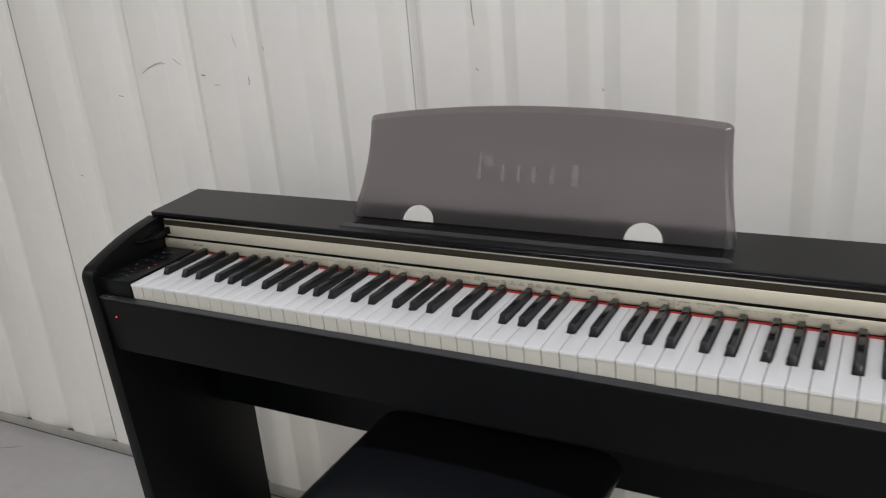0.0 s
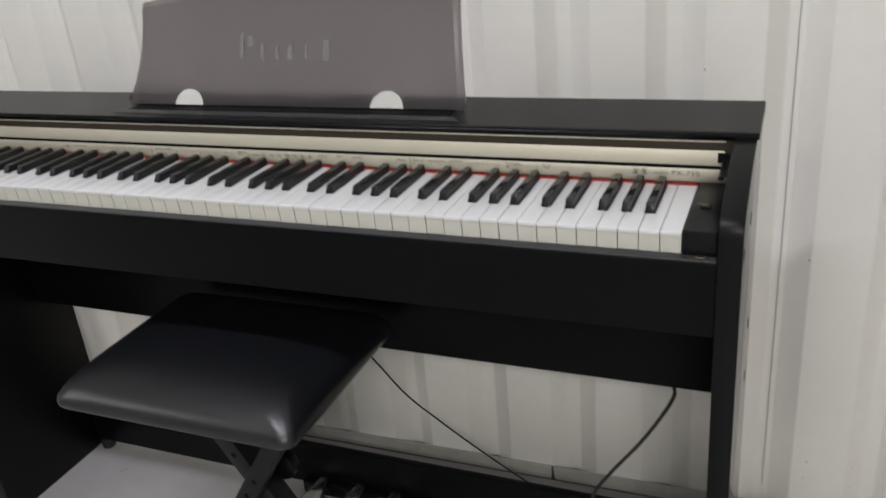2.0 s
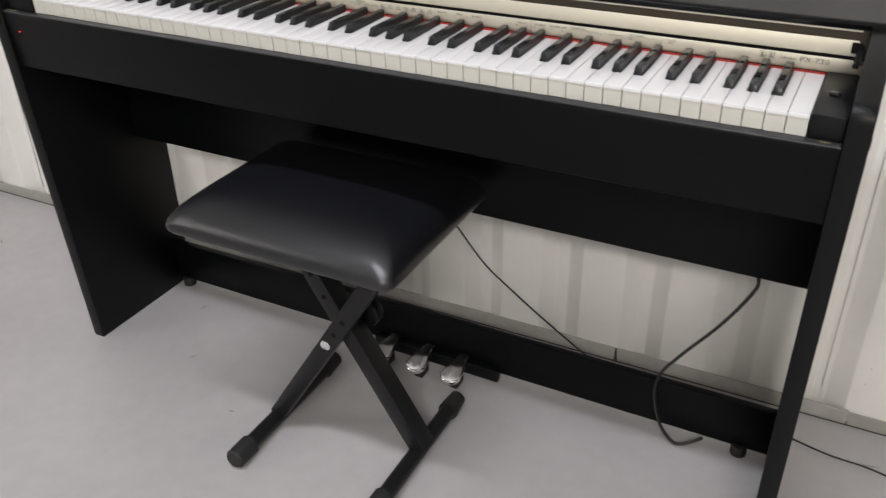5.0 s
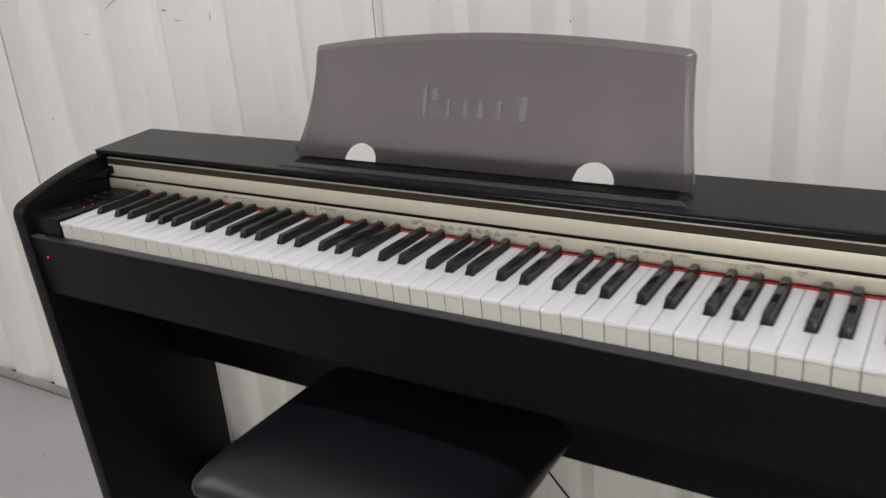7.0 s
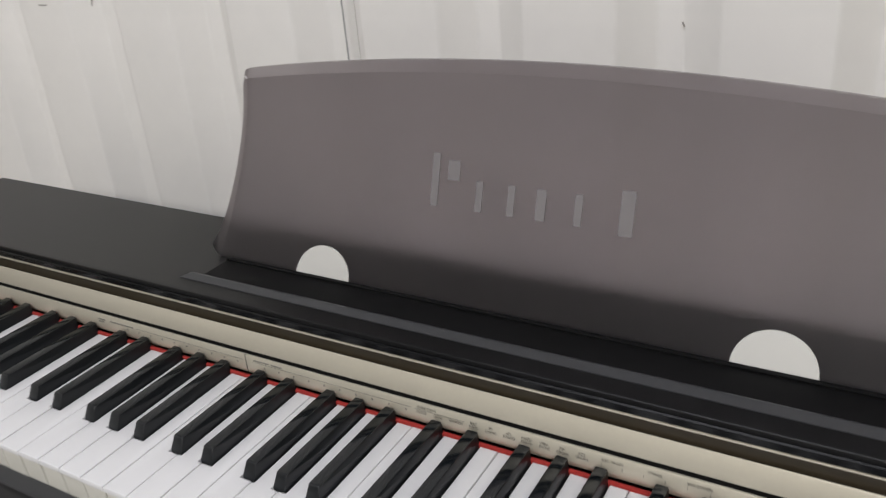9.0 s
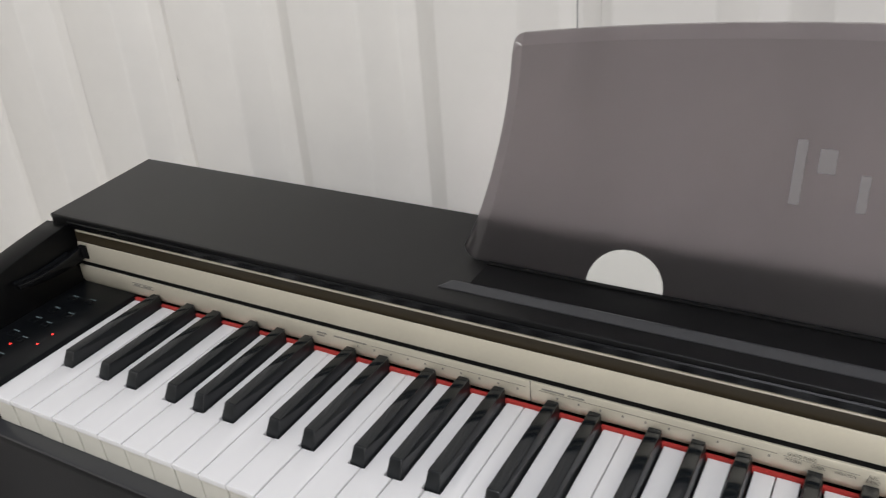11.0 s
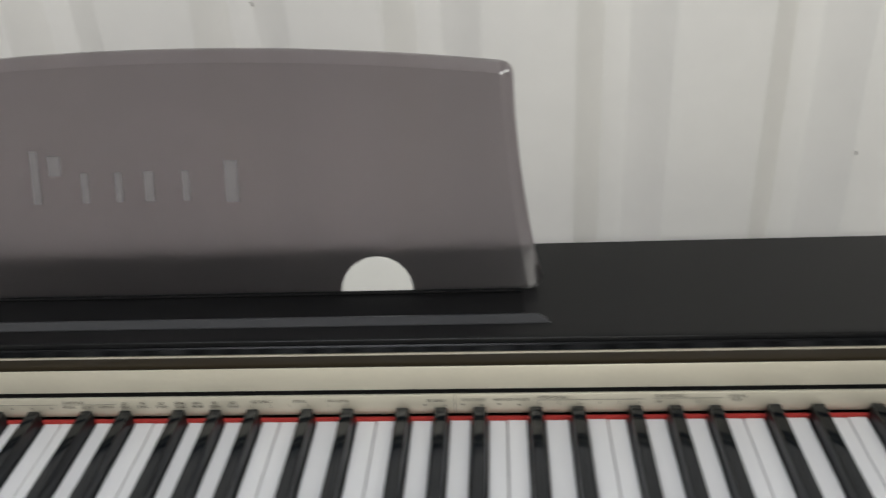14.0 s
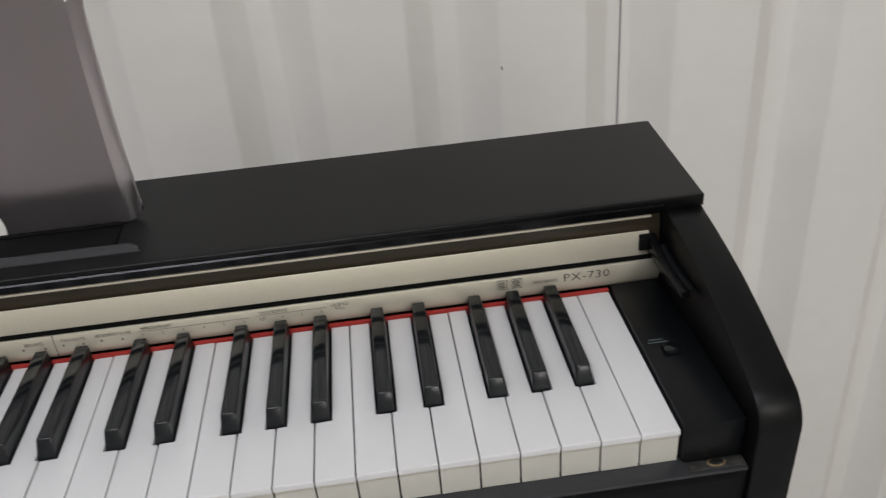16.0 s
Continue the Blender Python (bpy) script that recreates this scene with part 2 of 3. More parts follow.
def cladding(xa, xb, lap):
    """One trapezoidal sheet of wall cladding between two seams."""
    k0 = math.floor((xa - EDGE) / PITCH) - 1
    x = EDGE + k0 * PITCH
    knots = []
    while x < xb + PITCH:
        knots += [(x, 0.0), (x + 0.0845, 0.0), (x + 0.112, VALLEY), (x + 0.135, VALLEY)]
        x += PITCH
    def depth(q):
        for (a, ya), (b, yb) in zip(knots, knots[1:]):
            if a <= q <= b:
                return ya + (yb - ya) * (q - a) / (b - a)
        return 0.0
    xs = sorted({round(v, 5) for v in [xa, xb] + [k for k, _ in knots if xa < k < xb]})
    # soft press-brake bends
    soft = []
    for v in xs:
        soft += [v] if v in (xa, xb) else [v - 0.0025, v, v + 0.0025]
    soft = [v for v in soft if xa <= v <= xb]
    bm = B()
    cols = []
    for v in soft:
        d = depth(v) if v in (xa, xb) else (depth(v - 0.0025) + 2 * depth(v) + depth(v + 0.0025)) / 4
        cols.append([bm.verts.new((v, WALL_Y + d - lap, z)) for z in (0.006, H)] + [bm.verts.new((v, WALL_Y + d - lap + 0.0012, z)) for z in (0.006, H)])
    for a, b in zip(cols, cols[1:]):
        bm.faces.new((a[0], b[0], b[1], a[1]))
        bm.faces.new((a[2], a[3], b[3], b[2]))
        bm.faces.new((a[0], a[2], b[2], b[0]))
    for c in (cols[0], cols[-1]):
        bm.faces.new((c[0], c[1], c[3], c[2]))
    return bm


wall = part("wall_north", box(B(), X0, X1, WALL_Y + 0.045, WALL_Y + 0.2, 0, H), M_ROOM)
tagged(wall, "white corrugated steel wall with scuffs and rusty feet", "wall", kind="structure")
SEAMS = [X0, -2.735, -1.71, -0.686, 0.302, 1.322, 2.335, 3.36, X1]
for i, (xa, xb) in enumerate(zip(SEAMS, SEAMS[1:])):
    part("cladding_sheet", cladding(xa, xb + (0.03 if xb < X1 else 0), 0.0014 * (i % 2)), M_WALL, wall, smooth=25)
for sx in (-2.735, -0.686, 0.302, 1.322, 2.335):
    part("lap_seam", box(B(), sx - 0.0012, sx - 0.0006 + 0.0002 * (sx > 0), WALL_Y + crown_depth(sx) - 0.0035, WALL_Y + crown_depth(sx) + 0.002, 0.05, H), M_SEAM, wall)

skirt = new("skirting_track")
tagged(skirt, "grey painted steel track along the wall foot", "skirting", kind="structure")
xs = [X0, -2.1, -0.73, 0.938, 1.375, 3.4, X1]
for xa, xb in zip(xs, xs[1:]):
    part("track_length", box(B(), xa + 0.0008, xb - 0.0008, WALL_Y - 0.0055, WALL_Y - 0.0022, 0.002, 0.033 if -1 < xa < 1 else 0.030, 0.0008), M_SKIRT, skirt)
part("track_joint_gap", prism(B(), [(0.935, 0.003), (0.943, 0.003), (0.9395, 0.034), (0.937, 0.034)], "y", WALL_Y - 0.0058, WALL_Y - 0.0052), M_GAP_SHADE, skirt)
# dark strip painted in for the shade line under the track
part("track_joint_shadow", box(B(), X0, X1, WALL_Y - 0.0062, WALL_Y + 0.04, 0.0, 0.0025), M_GAP_SHADE, skirt)
k = math.floor((X0 - EDGE) / PITCH)
x = EDGE + (k + 1) * PITCH
while x < X1 - 0.2:
    if -2 < x < 2.4:
        wdt = random.uniform(0.022, 0.034)
        part("rust_mark", prism(B(), [(x + 0.11, 0.004), (x + 0.11 + wdt, 0.004), (x + 0.108 + wdt * 0.9, 0.0085 + random.uniform(0, 0.002)), (x + 0.114, 0.0090)], "y", WALL_Y + VALLEY - 0.0035, WALL_Y + VALLEY - 0.0022), M_RUST, skirt)
    x += PITCH


def scuff(points, width):
    bm = B()
    rows = []
    n = len(points)
    for i, (px, pz) in enumerate(points):
        a, b = points[max(i - 1, 0)], points[min(i + 1, n - 1)]
        d = Vector((b[0] - a[0], b[1] - a[1])).normalized()
        w = 0.65 * width * (0.35 + 0.65 * math.sin(math.pi * (i + 0.5) / n))
        nx, nz = -d.y * w / 2, d.x * w / 2
        y = WALL_Y + crown_depth(px) - 0.0026
        rows.append([bm.verts.new((px + nx, y, pz + nz)), bm.verts.new((px - nx, y, pz - nz))])
    for a, b in zip(rows, rows[1:]):
        bm.faces.new((a[0], b[0], b[1], a[1]))
    part("scuff", bm, M_SCUFF, wall)


scuff([(-0.323, 1.0), (-0.30, 1.013), (-0.28, 1.02), (-0.265, 1.023), (-0.255, 1.02)], 0.0022)
scuff([(-0.245, 1.030), (-0.240, 1.022), (-0.235, 1.015)], 0.0025)
scuff([(-0.162, 0.998), (-0.157, 0.997), (-0.151, 0.997)], 0.004)
scuff([(-0.133, 0.978), (-0.125, 0.978), (-0.117, 0.978)], 0.0022)
scuff([(-0.064, 0.990), (-0.064, 0.982), (-0.065, 0.974)], 0.003)
scuff([(0.0, 1.052), (0.003, 1.043)], 0.002)
scuff([(-0.077, 1.075), (-0.076, 1.06), (-0.073, 1.045)], 0.0014)
scuff([(0.646, 0.969), (0.648, 0.965)], 0.003)
scuff([(1.362, 0.517), (1.364, 0.513)], 0.003)
scuff([(1.196, 0.815), (1.197, 0.811)], 0.003)
scuff([(0.434, 1.12), (0.4345, 1.10), (0.436, 1.075)], 0.0024)
scuff([(0.435, 1.006), (0.438, 1.001)], 0.0025)
scuff([(-0.416, 0.952), (-0.41, 0.949)], 0.003)
scuff([(-0.59, 0.768), (-0.586, 0.764)], 0.0035)
scuff([(-0.19, 0.841), (-0.184, 0.837)], 0.003)
scuff([(-0.724, 0.86), (-0.72, 0.84), (-0.717, 0.82)], 0.004)
for px, pz in ((1.385, 0.1), (1.388, 0.135), (1.46, 0.13), (1.462, 0.085), (1.545, 0.125), (0.49, 0.11), (0.51, 0.2)):
    scuff([(px, pz), (px + 0.0025, pz - 0.0025)], 0.002)

for fx, fy, fa, fl in ((-1.0, 0.31, 0.5, 0.03), (-0.4, -0.1, 2.0, 0.012), (0.15, 0.05, 1.1, 0.01), (0.33, -0.05, 0.3, 0.008), (1.42, 0.33, 0.2, 0.02), (-0.62, 0.2, 2.6, 0.015), (0.05, 0.2, 1.2, 0.01), (1.5, 0.2, 1.7, 0.012)):
    c, n = math.cos(fa), math.sin(fa)
    pts = [(fx - fl * c, fy - fl * n), (fx + 0.002 * n, fy - 0.0018 * c), (fx + fl * c, fy + fl * n), (fx - 0.001 * n, fy + 0.0012 * c)]
    part("floor_scuff", prism(B(), pts, "z", 0.0002, 0.0006), M_SCUFF, floor, smooth=0)

# the wall is not quite parallel to the piano
turn = Matrix.Translation((0.2, WALL_Y, 0)) @ Matrix.Rotation(radians(0.6), 4, "Z") @ Matrix.Translation((-0.2, -WALL_Y, 0))
wall.matrix_world = turn
skirt.matrix_world = turn

for lx, ly, lz, lp, ld, lc in LAMPS:
    lamp = new("ceiling_lamp")
    lamp.location = (lx, ly, H)
    tagged(lamp, "white rectangular ceiling lamp with lit diffuser, added out of view", "lamp", group="ceiling lamps")
    part("housing", box(B(), -0.62, 0.62, -ld / 2 - 0.03, ld / 2 + 0.03, -0.09, 0.0, 0.006), M_ROOM, lamp)
    part("diffuser", box(B(), -0.6, 0.6, -ld / 2, ld / 2, -0.105, -0.0905, 0.004), M_LAMP, lamp)

# ---- digital piano ----
ZK = 0.735              # tops of the white keys
W = 0.0235              # width of a white key
XL0, XL1 = -0.096, -0.069
XR0, XR1 = 1.261, 1.2872
piano = new("digital_piano")
piano.location = (0, 0, 0)
tagged(piano, "black digital piano with champagne panel standing before the wall", "digital piano")


def cheek(xa, xb):
    pts = [(0.296, 0.0), (0.296, ZK - 0.02), (0.274, ZK - 0.02), (0.274, ZK + 0.058), (0.153, ZK + 0.058), (0.149, ZK + 0.0605)]
    for k in range(1, 9):
        t = k / 9
        pts.append((0.149 - 0.146 * t, ZK + 0.0605 - 0.0367 * t + 0.0055 * math.sin(math.pi * t)))
    cy, cz, r = 0.009, ZK + 0.001, 0.0235
    for k in range(0, 9):
        a = radians(107 + 73 * k / 8)
        pts.append((cy + r * math.cos(a), cz + r * math.sin(a)))
    pts += [(0.016, 0.0)]
    return prism(B(), pts, "x", xa, xb, 0.0016)


sp = part("side_panel", cheek(XL0, XL1), M_SIDE, piano)
sp2 = part("side_panel", cheek(XR0, XR1), M_SIDE, piano, "black side panel with open screw holes")
sp2.data.materials.append(M_OUT)
for f in sp2.data.polygons:
    f.material_index = 1 if f.normal.x > 0.95 else 0
for hy, hz in ((0.105, 0.713), (0.004, 0.712), (0.225, 0.506), (0.239, 0.410)):
    part("screw_hole", prism(B(), [(hy + 0.0075 * math.cos(2 * math.pi * q / 14), hz + 0.0075 * math.sin(2 * math.pi * q / 14)) for q in range(14)], "x", XR1 + 0.0002, XR1 + 0.0008), M_DARK, sp2)

# lid with rounded front edge
lid_pts = [(0.272, ZK + 0.0595), (0.272, ZK + 0.0735), (0.156, ZK + 0.0678)]
for k in range(6):
    a = radians(93 + 87 * k / 5)
    lid_pts.append((0.1522 + 0.0014 * math.cos(a), ZK + 0.0663 + 0.0014 * math.sin(a)))
lid_pts += [(0.1512, ZK + 0.0590), (0.157, ZK + 0.058)]
part("lid", prism(B(), lid_pts, "x", -0.09, 1.2895, 0.0012), M_LID, piano)
part("lid_front_strip", prism(B(), [(0.1500, ZK + 0.0575), (0.1490, ZK + 0.0630), (0.1500, ZK + 0.0640), (0.1508, ZK + 0.0640), (0.1508, ZK + 0.0575)], "x", XL1 + 0.001, XR0 - 0.001, 0.0006), M_GLOSS, piano)
part("key_cover_edge", box(B(), XL1 + 0.008, XR0 - 0.009, 0.1505, 0.154, ZK + 0.0545, ZK + 0.0564, 0.0006), M_CHAMP, piano, "champagne edge of the retracted key cover")
# brown here stands in for the champagne panel's reflection
part("key_cover_recess", box(B(), XL1 + 0.001, XR0 - 0.001, 0.1545, 0.168, ZK + 0.022, ZK + 0.0575), M_DARK, piano)
upper = prism(B(), [(0.1515, ZK + 0.0245), (0.1497, ZK + 0.0255), (0.1503, ZK + 0.0434), (0.1508, ZK + 0.0441), (0.1516, ZK + 0.0441), (0.1516, ZK + 0.0245)], "x", XL1 + 0.006, XR0 - 0.010, 0.0006)
part("upper_panel", upper, M_CHAMP, piano, "champagne metallic upper panel")
lower = part("control_panel", prism(B(), [(0.1512, ZK + 0.0022), (0.1495, ZK + 0.0062), (0.1495, ZK + 0.0192), (0.1501, ZK + 0.0202), (0.1516, ZK + 0.0202), (0.1516, ZK + 0.0022)], "x", XL1 + 0.001, XR0 - 0.001, 0.0003), M_CHAMP, piano, "champagne control panel with small dark print")
part("panel_groove", box(B(), XL1 + 0.004, XR0 - 0.008, 0.1514, 0.163, ZK + 0.0190, ZK + 0.0260), M_MATTE, piano)
part("felt_strip", box(B(), 0.0, 1.222, 0.1462, 0.1492, ZK - 0.004, ZK + 0.0018, 0.0007), M_FELT, piano, "red felt strip behind the keys")

# end blocks
left_block = part("left_end_block", box(B(), XL1 + 0.0005, -0.0012, -0.0018, 0.151, ZK - 0.0258, ZK + 0.0035, 0.002), M_PLASTIC, piano, "black end block with lit buttons")
right_block = part("right_end_block", box(B(), 1.2232, XR0 - 0.0005, -0.0018, 0.151, ZK - 0.0258, ZK + 0.0035, 0.002), M_PLASTIC, piano, "black end block with power switch")
part("power_switch", box(B(), 1.2345, 1.2455, 0.0630, 0.0710, ZK + 0.002, ZK + 0.0070, 0.0012), M_BKEY, right_block)
part("switch_recess", box(B(), 1.2335, 1.2465, 0.0620, 0.0722, ZK + 0.0034, ZK + 0.0039, 0.0), M_MATTE, right_block)
part("switch_print", box(B(), 1.229, 1.238, 0.0795, 0.0801, ZK + 0.0034, ZK + 0.0037), M_INK2, right_block)
part("switch_print", box(B(), 1.228, 1.241, 0.0767, 0.0772, ZK + 0.0034, ZK + 0.0037), M_INK2, right_block)

for i, (bx, by) in enumerate([(-0.045, 0.02), (-0.03, 0.016), (-0.05, 0.036), (-0.034, 0.032), (-0.052, 0.06), (-0.036, 0.056), (-0.052, 0.082), (-0.036, 0.08), (-0.05, 0.10), (-0.03, 0.098), (-0.05, 0.12), (-0.03, 0.122)]):
    part("button", box(B(), bx - 0.004, bx + 0.004, by - 0.0026, by + 0.0026, ZK + 0.003, ZK + 0.0046, 0.0006), M_PLASTIC, left_block)
    part("button_print", box(B(), bx - 0.0035, bx + 0.0035, by + 0.0045, by + 0.0055, ZK + 0.0034, ZK + 0.0037), M_INK2, left_block)
for lx, ly in ((-0.039, 0.049), (-0.017, 0.058), (-0.017, 0.073)):
    part("indicator_light", box(B(), lx - 0.0006, lx + 0.0006, ly - 0.0006, ly + 0.0006, ZK + 0.0034, ZK + 0.0042), M_LED, left_block)

# front rail
rail_pts = [(0.03, ZK - 0.0284), (-0.0098, ZK - 0.0284), (-0.0105, ZK - 0.0292), (-0.0105, ZK - 0.035), (-0.0035, ZK - 0.125), (0.0, ZK - 0.127), (0.03, ZK - 0.127)]
front_rail = part("front_rail", prism(B(), rail_pts, "x", XL1 + 0.0006, XR0 - 0.0006, 0.0006), M_BLACK, piano)
cap = [(0.02, ZK - 0.0283), (0.02, ZK - 0.0262), (-0.0088, ZK - 0.0262), (-0.0104, ZK - 0.0268), (-0.0109, ZK - 0.0283)]
# cap is greyer than the rail: its reflection is put into the colour
part("rail_cap", prism(B(), cap, "x", XL1 + 0.0008, XR0 - 0.0008, 0.0003), M_TRAY, front_rail, "black plastic strip below the key fronts, greyed for its reflection")
part("power_light", box(B(), -0.0415, -0.0388, -0.0095, -0.005, ZK - 0.0612, ZK - 0.0588, 0.0004), M_LED, front_rail)
for lx in (-0.048, 1.243):
    def ring(r):
        return [(lx + r * math.cos(2 * math.pi * q / 18), -0.0048 + 0.55 * r * math.sin(2 * math.pi * q / 18)) for q in range(18)]
    part("latch_plate", box(B(), lx - 0.0165, lx + 0.0165, -0.0086, -0.0022, ZK - 0.0263, ZK - 0.0252, 0.0004), M_WORN, front_rail, "scuffed latch plate")
    part("latch_ring", prism(B(), ring(0.0058), "z", ZK - 0.0262, ZK - 0.0245, 0.0003), M_BRASS, front_rail, "worn brass latch ring")
    part("latch_pin", prism(B(), ring(0.0042), "z", ZK - 0.0262, ZK - 0.0235, 0.0006), M_STEEL, front_rail, "dark latch pin")
part("bottom_board", box(B(), XL1 + 0.0006, XR0 - 0.0006, 0.028, 0.232, ZK - 0.125, ZK - 0.105), M_BLACK, piano)
part("key_bed", box(B(), XL1 + 0.0006, XR0 - 0.0006, 0.006, 0.27, ZK - 0.06, ZK - 0.045), M_DARK, piano)
part("back_panel", box(B(), XL1 + 0.0006, XR0 - 0.0006, 0.215, 0.232, ZK - 0.346, ZK - 0.105, 0.0015), M_BLACK, piano)
part("rear_board", box(B(), XL1 + 0.0006, XR0 - 0.0006, 0.262, 0.276, ZK - 0.13, ZK + 0.058, 0.001), M_BLACK, piano)
pedal_bar = part("pedal_bar", box(B(), XL1 + 0.0006, XR0 - 0.0006, 0.258, 0.274, 0.018, 0.111, 0.002), M_BLACK, piano)
for fx in (-0.045, 1.212):
    part("levelling_foot", prism(B(), [(fx + 0.014 * math.cos(2 * math.pi * q / 20), 0.262 + 0.014 * math.sin(2 * math.pi * q / 20)) for q in range(20)], "z", 0.0, 0.022, 0.002), M_RUBBER, pedal_bar)
pedal_box = part("pedal_housing", box(B(), 0.475, 0.755, 0.242, 0.2585, 0.006, 0.032, 0.003), M_PLASTIC, piano)
for px in (0.524, 0.603, 0.680):
    bm = B()
    outline = []
    for q in range(13):
        a = math.pi + math.pi * q / 12
        outline.append((px + 0.0205 * math.cos(a), 0.186 + 0.019 * math.sin(a)))
    outline += [(px + 0.0175, 0.210), (px + 0.0115, 0.235), (px + 0.0100, 0.2525), (px - 0.0100, 0.2525), (px - 0.0115, 0.235), (px - 0.0175, 0.210)]
    prism(bm, outline, "z", 0.036, 0.047, 0.003, 3)
    for v in bm.verts:
        v.co.z -= 0.005 * ((0.2525 - v.co.y) / 0.07) ** 2
    part("pedal", bm, M_CHROME, pedal_box, "polished chrome pedal")
    part("pedal_stop", box(B(), px - 0.009, px + 0.009, 0.196, 0.226, 0.0, 0.026, 0.002), M_RUBBER, pedal_box)

# key cover arms at both ends of the panel, each out of a slot in the upper panel
for xa, xb, side in ((1.2500, 1.2565, 1), (-0.0635, -0.0570, -1)):
    arm = []
    for k in range(11):
        t = k / 10
        arm.append((0.153 - 0.070 * t, ZK + 0.0405 - 0.0045 * t - 0.0035 * math.sin(math.pi * t)))
    low = [(y, z - 0.0045 - 0.0075 * (1 - i / 10)) for i, (y, z) in enumerate(arm)]
    blade = part("cover_arm", prism(B(), arm + low[::-1], "x", xa, xb, 0.001), M_GLOSS, piano, "black cover arm")
    rim = [(y, z + 0.0012) for y, z in arm[2:]]
    part("arm_flange", prism(B(), rim + [(y, z - 0.0016) for y, z in rim][::-1], "x", *((xb - 0.001, xb + 0.003) if side > 0 else (xa - 0.003, xa + 0.001)), 0.0004), M_PLASTIC, blade)
    part("arm_slot", box(B(), *((1.2435, 1.2525) if side > 0 else (-0.0595, -0.0505)), 0.1480, 0.1500, ZK + 0.0295, ZK + 0.0425, 0.0006), M_MATTE, piano)

# white keys
BLACK_OFF = {0: -0.003, 1: 0.003, 3: -0.004, 4: 0.0, 5: 0.004}


def black_at(i):
    """Offset of the black key over the joint before white key i, or None."""
    if i < 1 or i > 50:
        return None
    return BLACK_OFF.get((i - 3) % 7)


white_meshes = {}


def white_mesh(a, b):
    key = (a, b)
    if key not in white_meshes:
        g, n = 0.0004, 0.0066
        l = g if a is None else a + n
        r = W - g if b is None else W + b - n
        pts = [(g, 0.0), (W - g, 0.0)]
        if b is not None:
            pts += [(W - g, 0.0488), (r, 0.0492)]
        pts += [(r, 0.1462), (l, 0.1462)]
        if a is not None:
            pts += [(l, 0.0492), (g, 0.0488)]
        bm = prism(B(), pts, "z", -0.0042, 0.0)
        es = [e for e in bm.edges if all(abs(v.co.z) < 1e-6 for v in e.verts)]
        bmesh.ops.bevel(bm, geom=es, offset=0.0006, segments=3, affect="EDGES", profile=0.5)
        # stem under the overhanging lip, its face leaning back
        w0, w1, zb = 0.0006, W - 0.0006, -0.0256
        vs = [bm.verts.new(p) for p in ((w0, 0.0011, -0.0042), (w1, 0.0011, -0.0042), (w1, 0.0018, zb), (w0, 0.0018, zb),
                                        (w0, 0.046, -0.0042), (w1, 0.046, -0.0042), (w1, 0.046, zb), (w0, 0.046, zb))]
        for q in ((0, 1, 2, 3), (0, 3, 7, 4), (1, 5, 6, 2), (4, 7, 6, 5), (3, 2, 6, 7)):
            bm.faces.new([vs[k] for k in q]).material_index = 1
        white_meshes[key] = mesh_of("white_key", bm, M_WHITE)
        white_meshes[key].materials.append(M_KFRONT)
    return white_meshes[key]


keyboard = new("keyboard")
keyboard.parent = piano
for i in range(52):
    ob = new("white_key", white_mesh(black_at(i), black_at(i + 1)))
    ob.location = (i * W, random.uniform(-0.0002, 0.0002), ZK + random.uniform(-0.00025, 0.00015))
    ob.parent = keyboard

bm = B()
hb, ht = 0.0056, 0.0044
ring = [(0.0505, -0.004, hb), (0.0505, 0.0005, hb), (0.0552, 0.0098, ht + 0.0003), (0.0557, 0.0103, ht + 0.0001), (0.0565, 0.0106, ht), (0.148, 0.0102, ht), (0.148, -0.004, hb)]
left = [bm.verts.new((-h, y, z)) for y, z, h in ring]
right = [bm.verts.new((h, y, z)) for y, z, h in ring]
bm.faces.new(left), bm.faces.new(right)
for i in range(len(ring)):
    j = (i + 1) % len(ring)
    bm.faces.new((left[i], left[j], right[j], right[i]))
bmesh.ops.recalc_face_normals(bm, faces=bm.faces[:])
bmesh.ops.bevel(bm, geom=[e for e in bm.edges if max(v.co.z for v in e.verts) > 0.0 and abs(e.verts[0].co.x - e.verts[1].co.x) < 0.003], offset=0.0010, segments=3, affect="EDGES", profile=0.5)
black_mesh = mesh_of("black_key", bm, M_BKEY, 32)
black_mesh.materials.append(M_FLANK)
for f in black_mesh.polygons:
    f.material_index = 1 if abs(f.normal.x) > 0.75 or f.normal.y < -0.2 else 0
for i in range(1, 51):
    o = black_at(i)
    if o is not None:
        ob = new("black_key", black_mesh)
        ob.location = (i * W + o, random.uniform(-0.0002, 0.0002), ZK + random.uniform(-0.0002, 0.0002))
        ob.parent = keyboard

# print on the control panel
PY = 0.1492


def label_text(body, x, z, size=0.0024):
    text_part("print", body, x, ZK + z, size * 1.5, lower, y=PY, narrow=0.66)


def bar(x0, x1, z, h=0.0003, name="print_line"):
    part(name, box(B(), x0, x1, PY - 0.0001, PY + 0.0002, ZK + z - h / 2, ZK + z + h / 2), M_INK3, lower, smooth=0)


def tri(x, z, up):
    s = 0.0009 if up else -0.0009
    part("print_arrow", prism(B(), [(x - 0.0009, ZK + z - s), (x + 0.0009, ZK + z - s), (x, ZK + z + s)], "y", PY - 0.0001, PY + 0.0002), M_INK, lower, smooth=0)


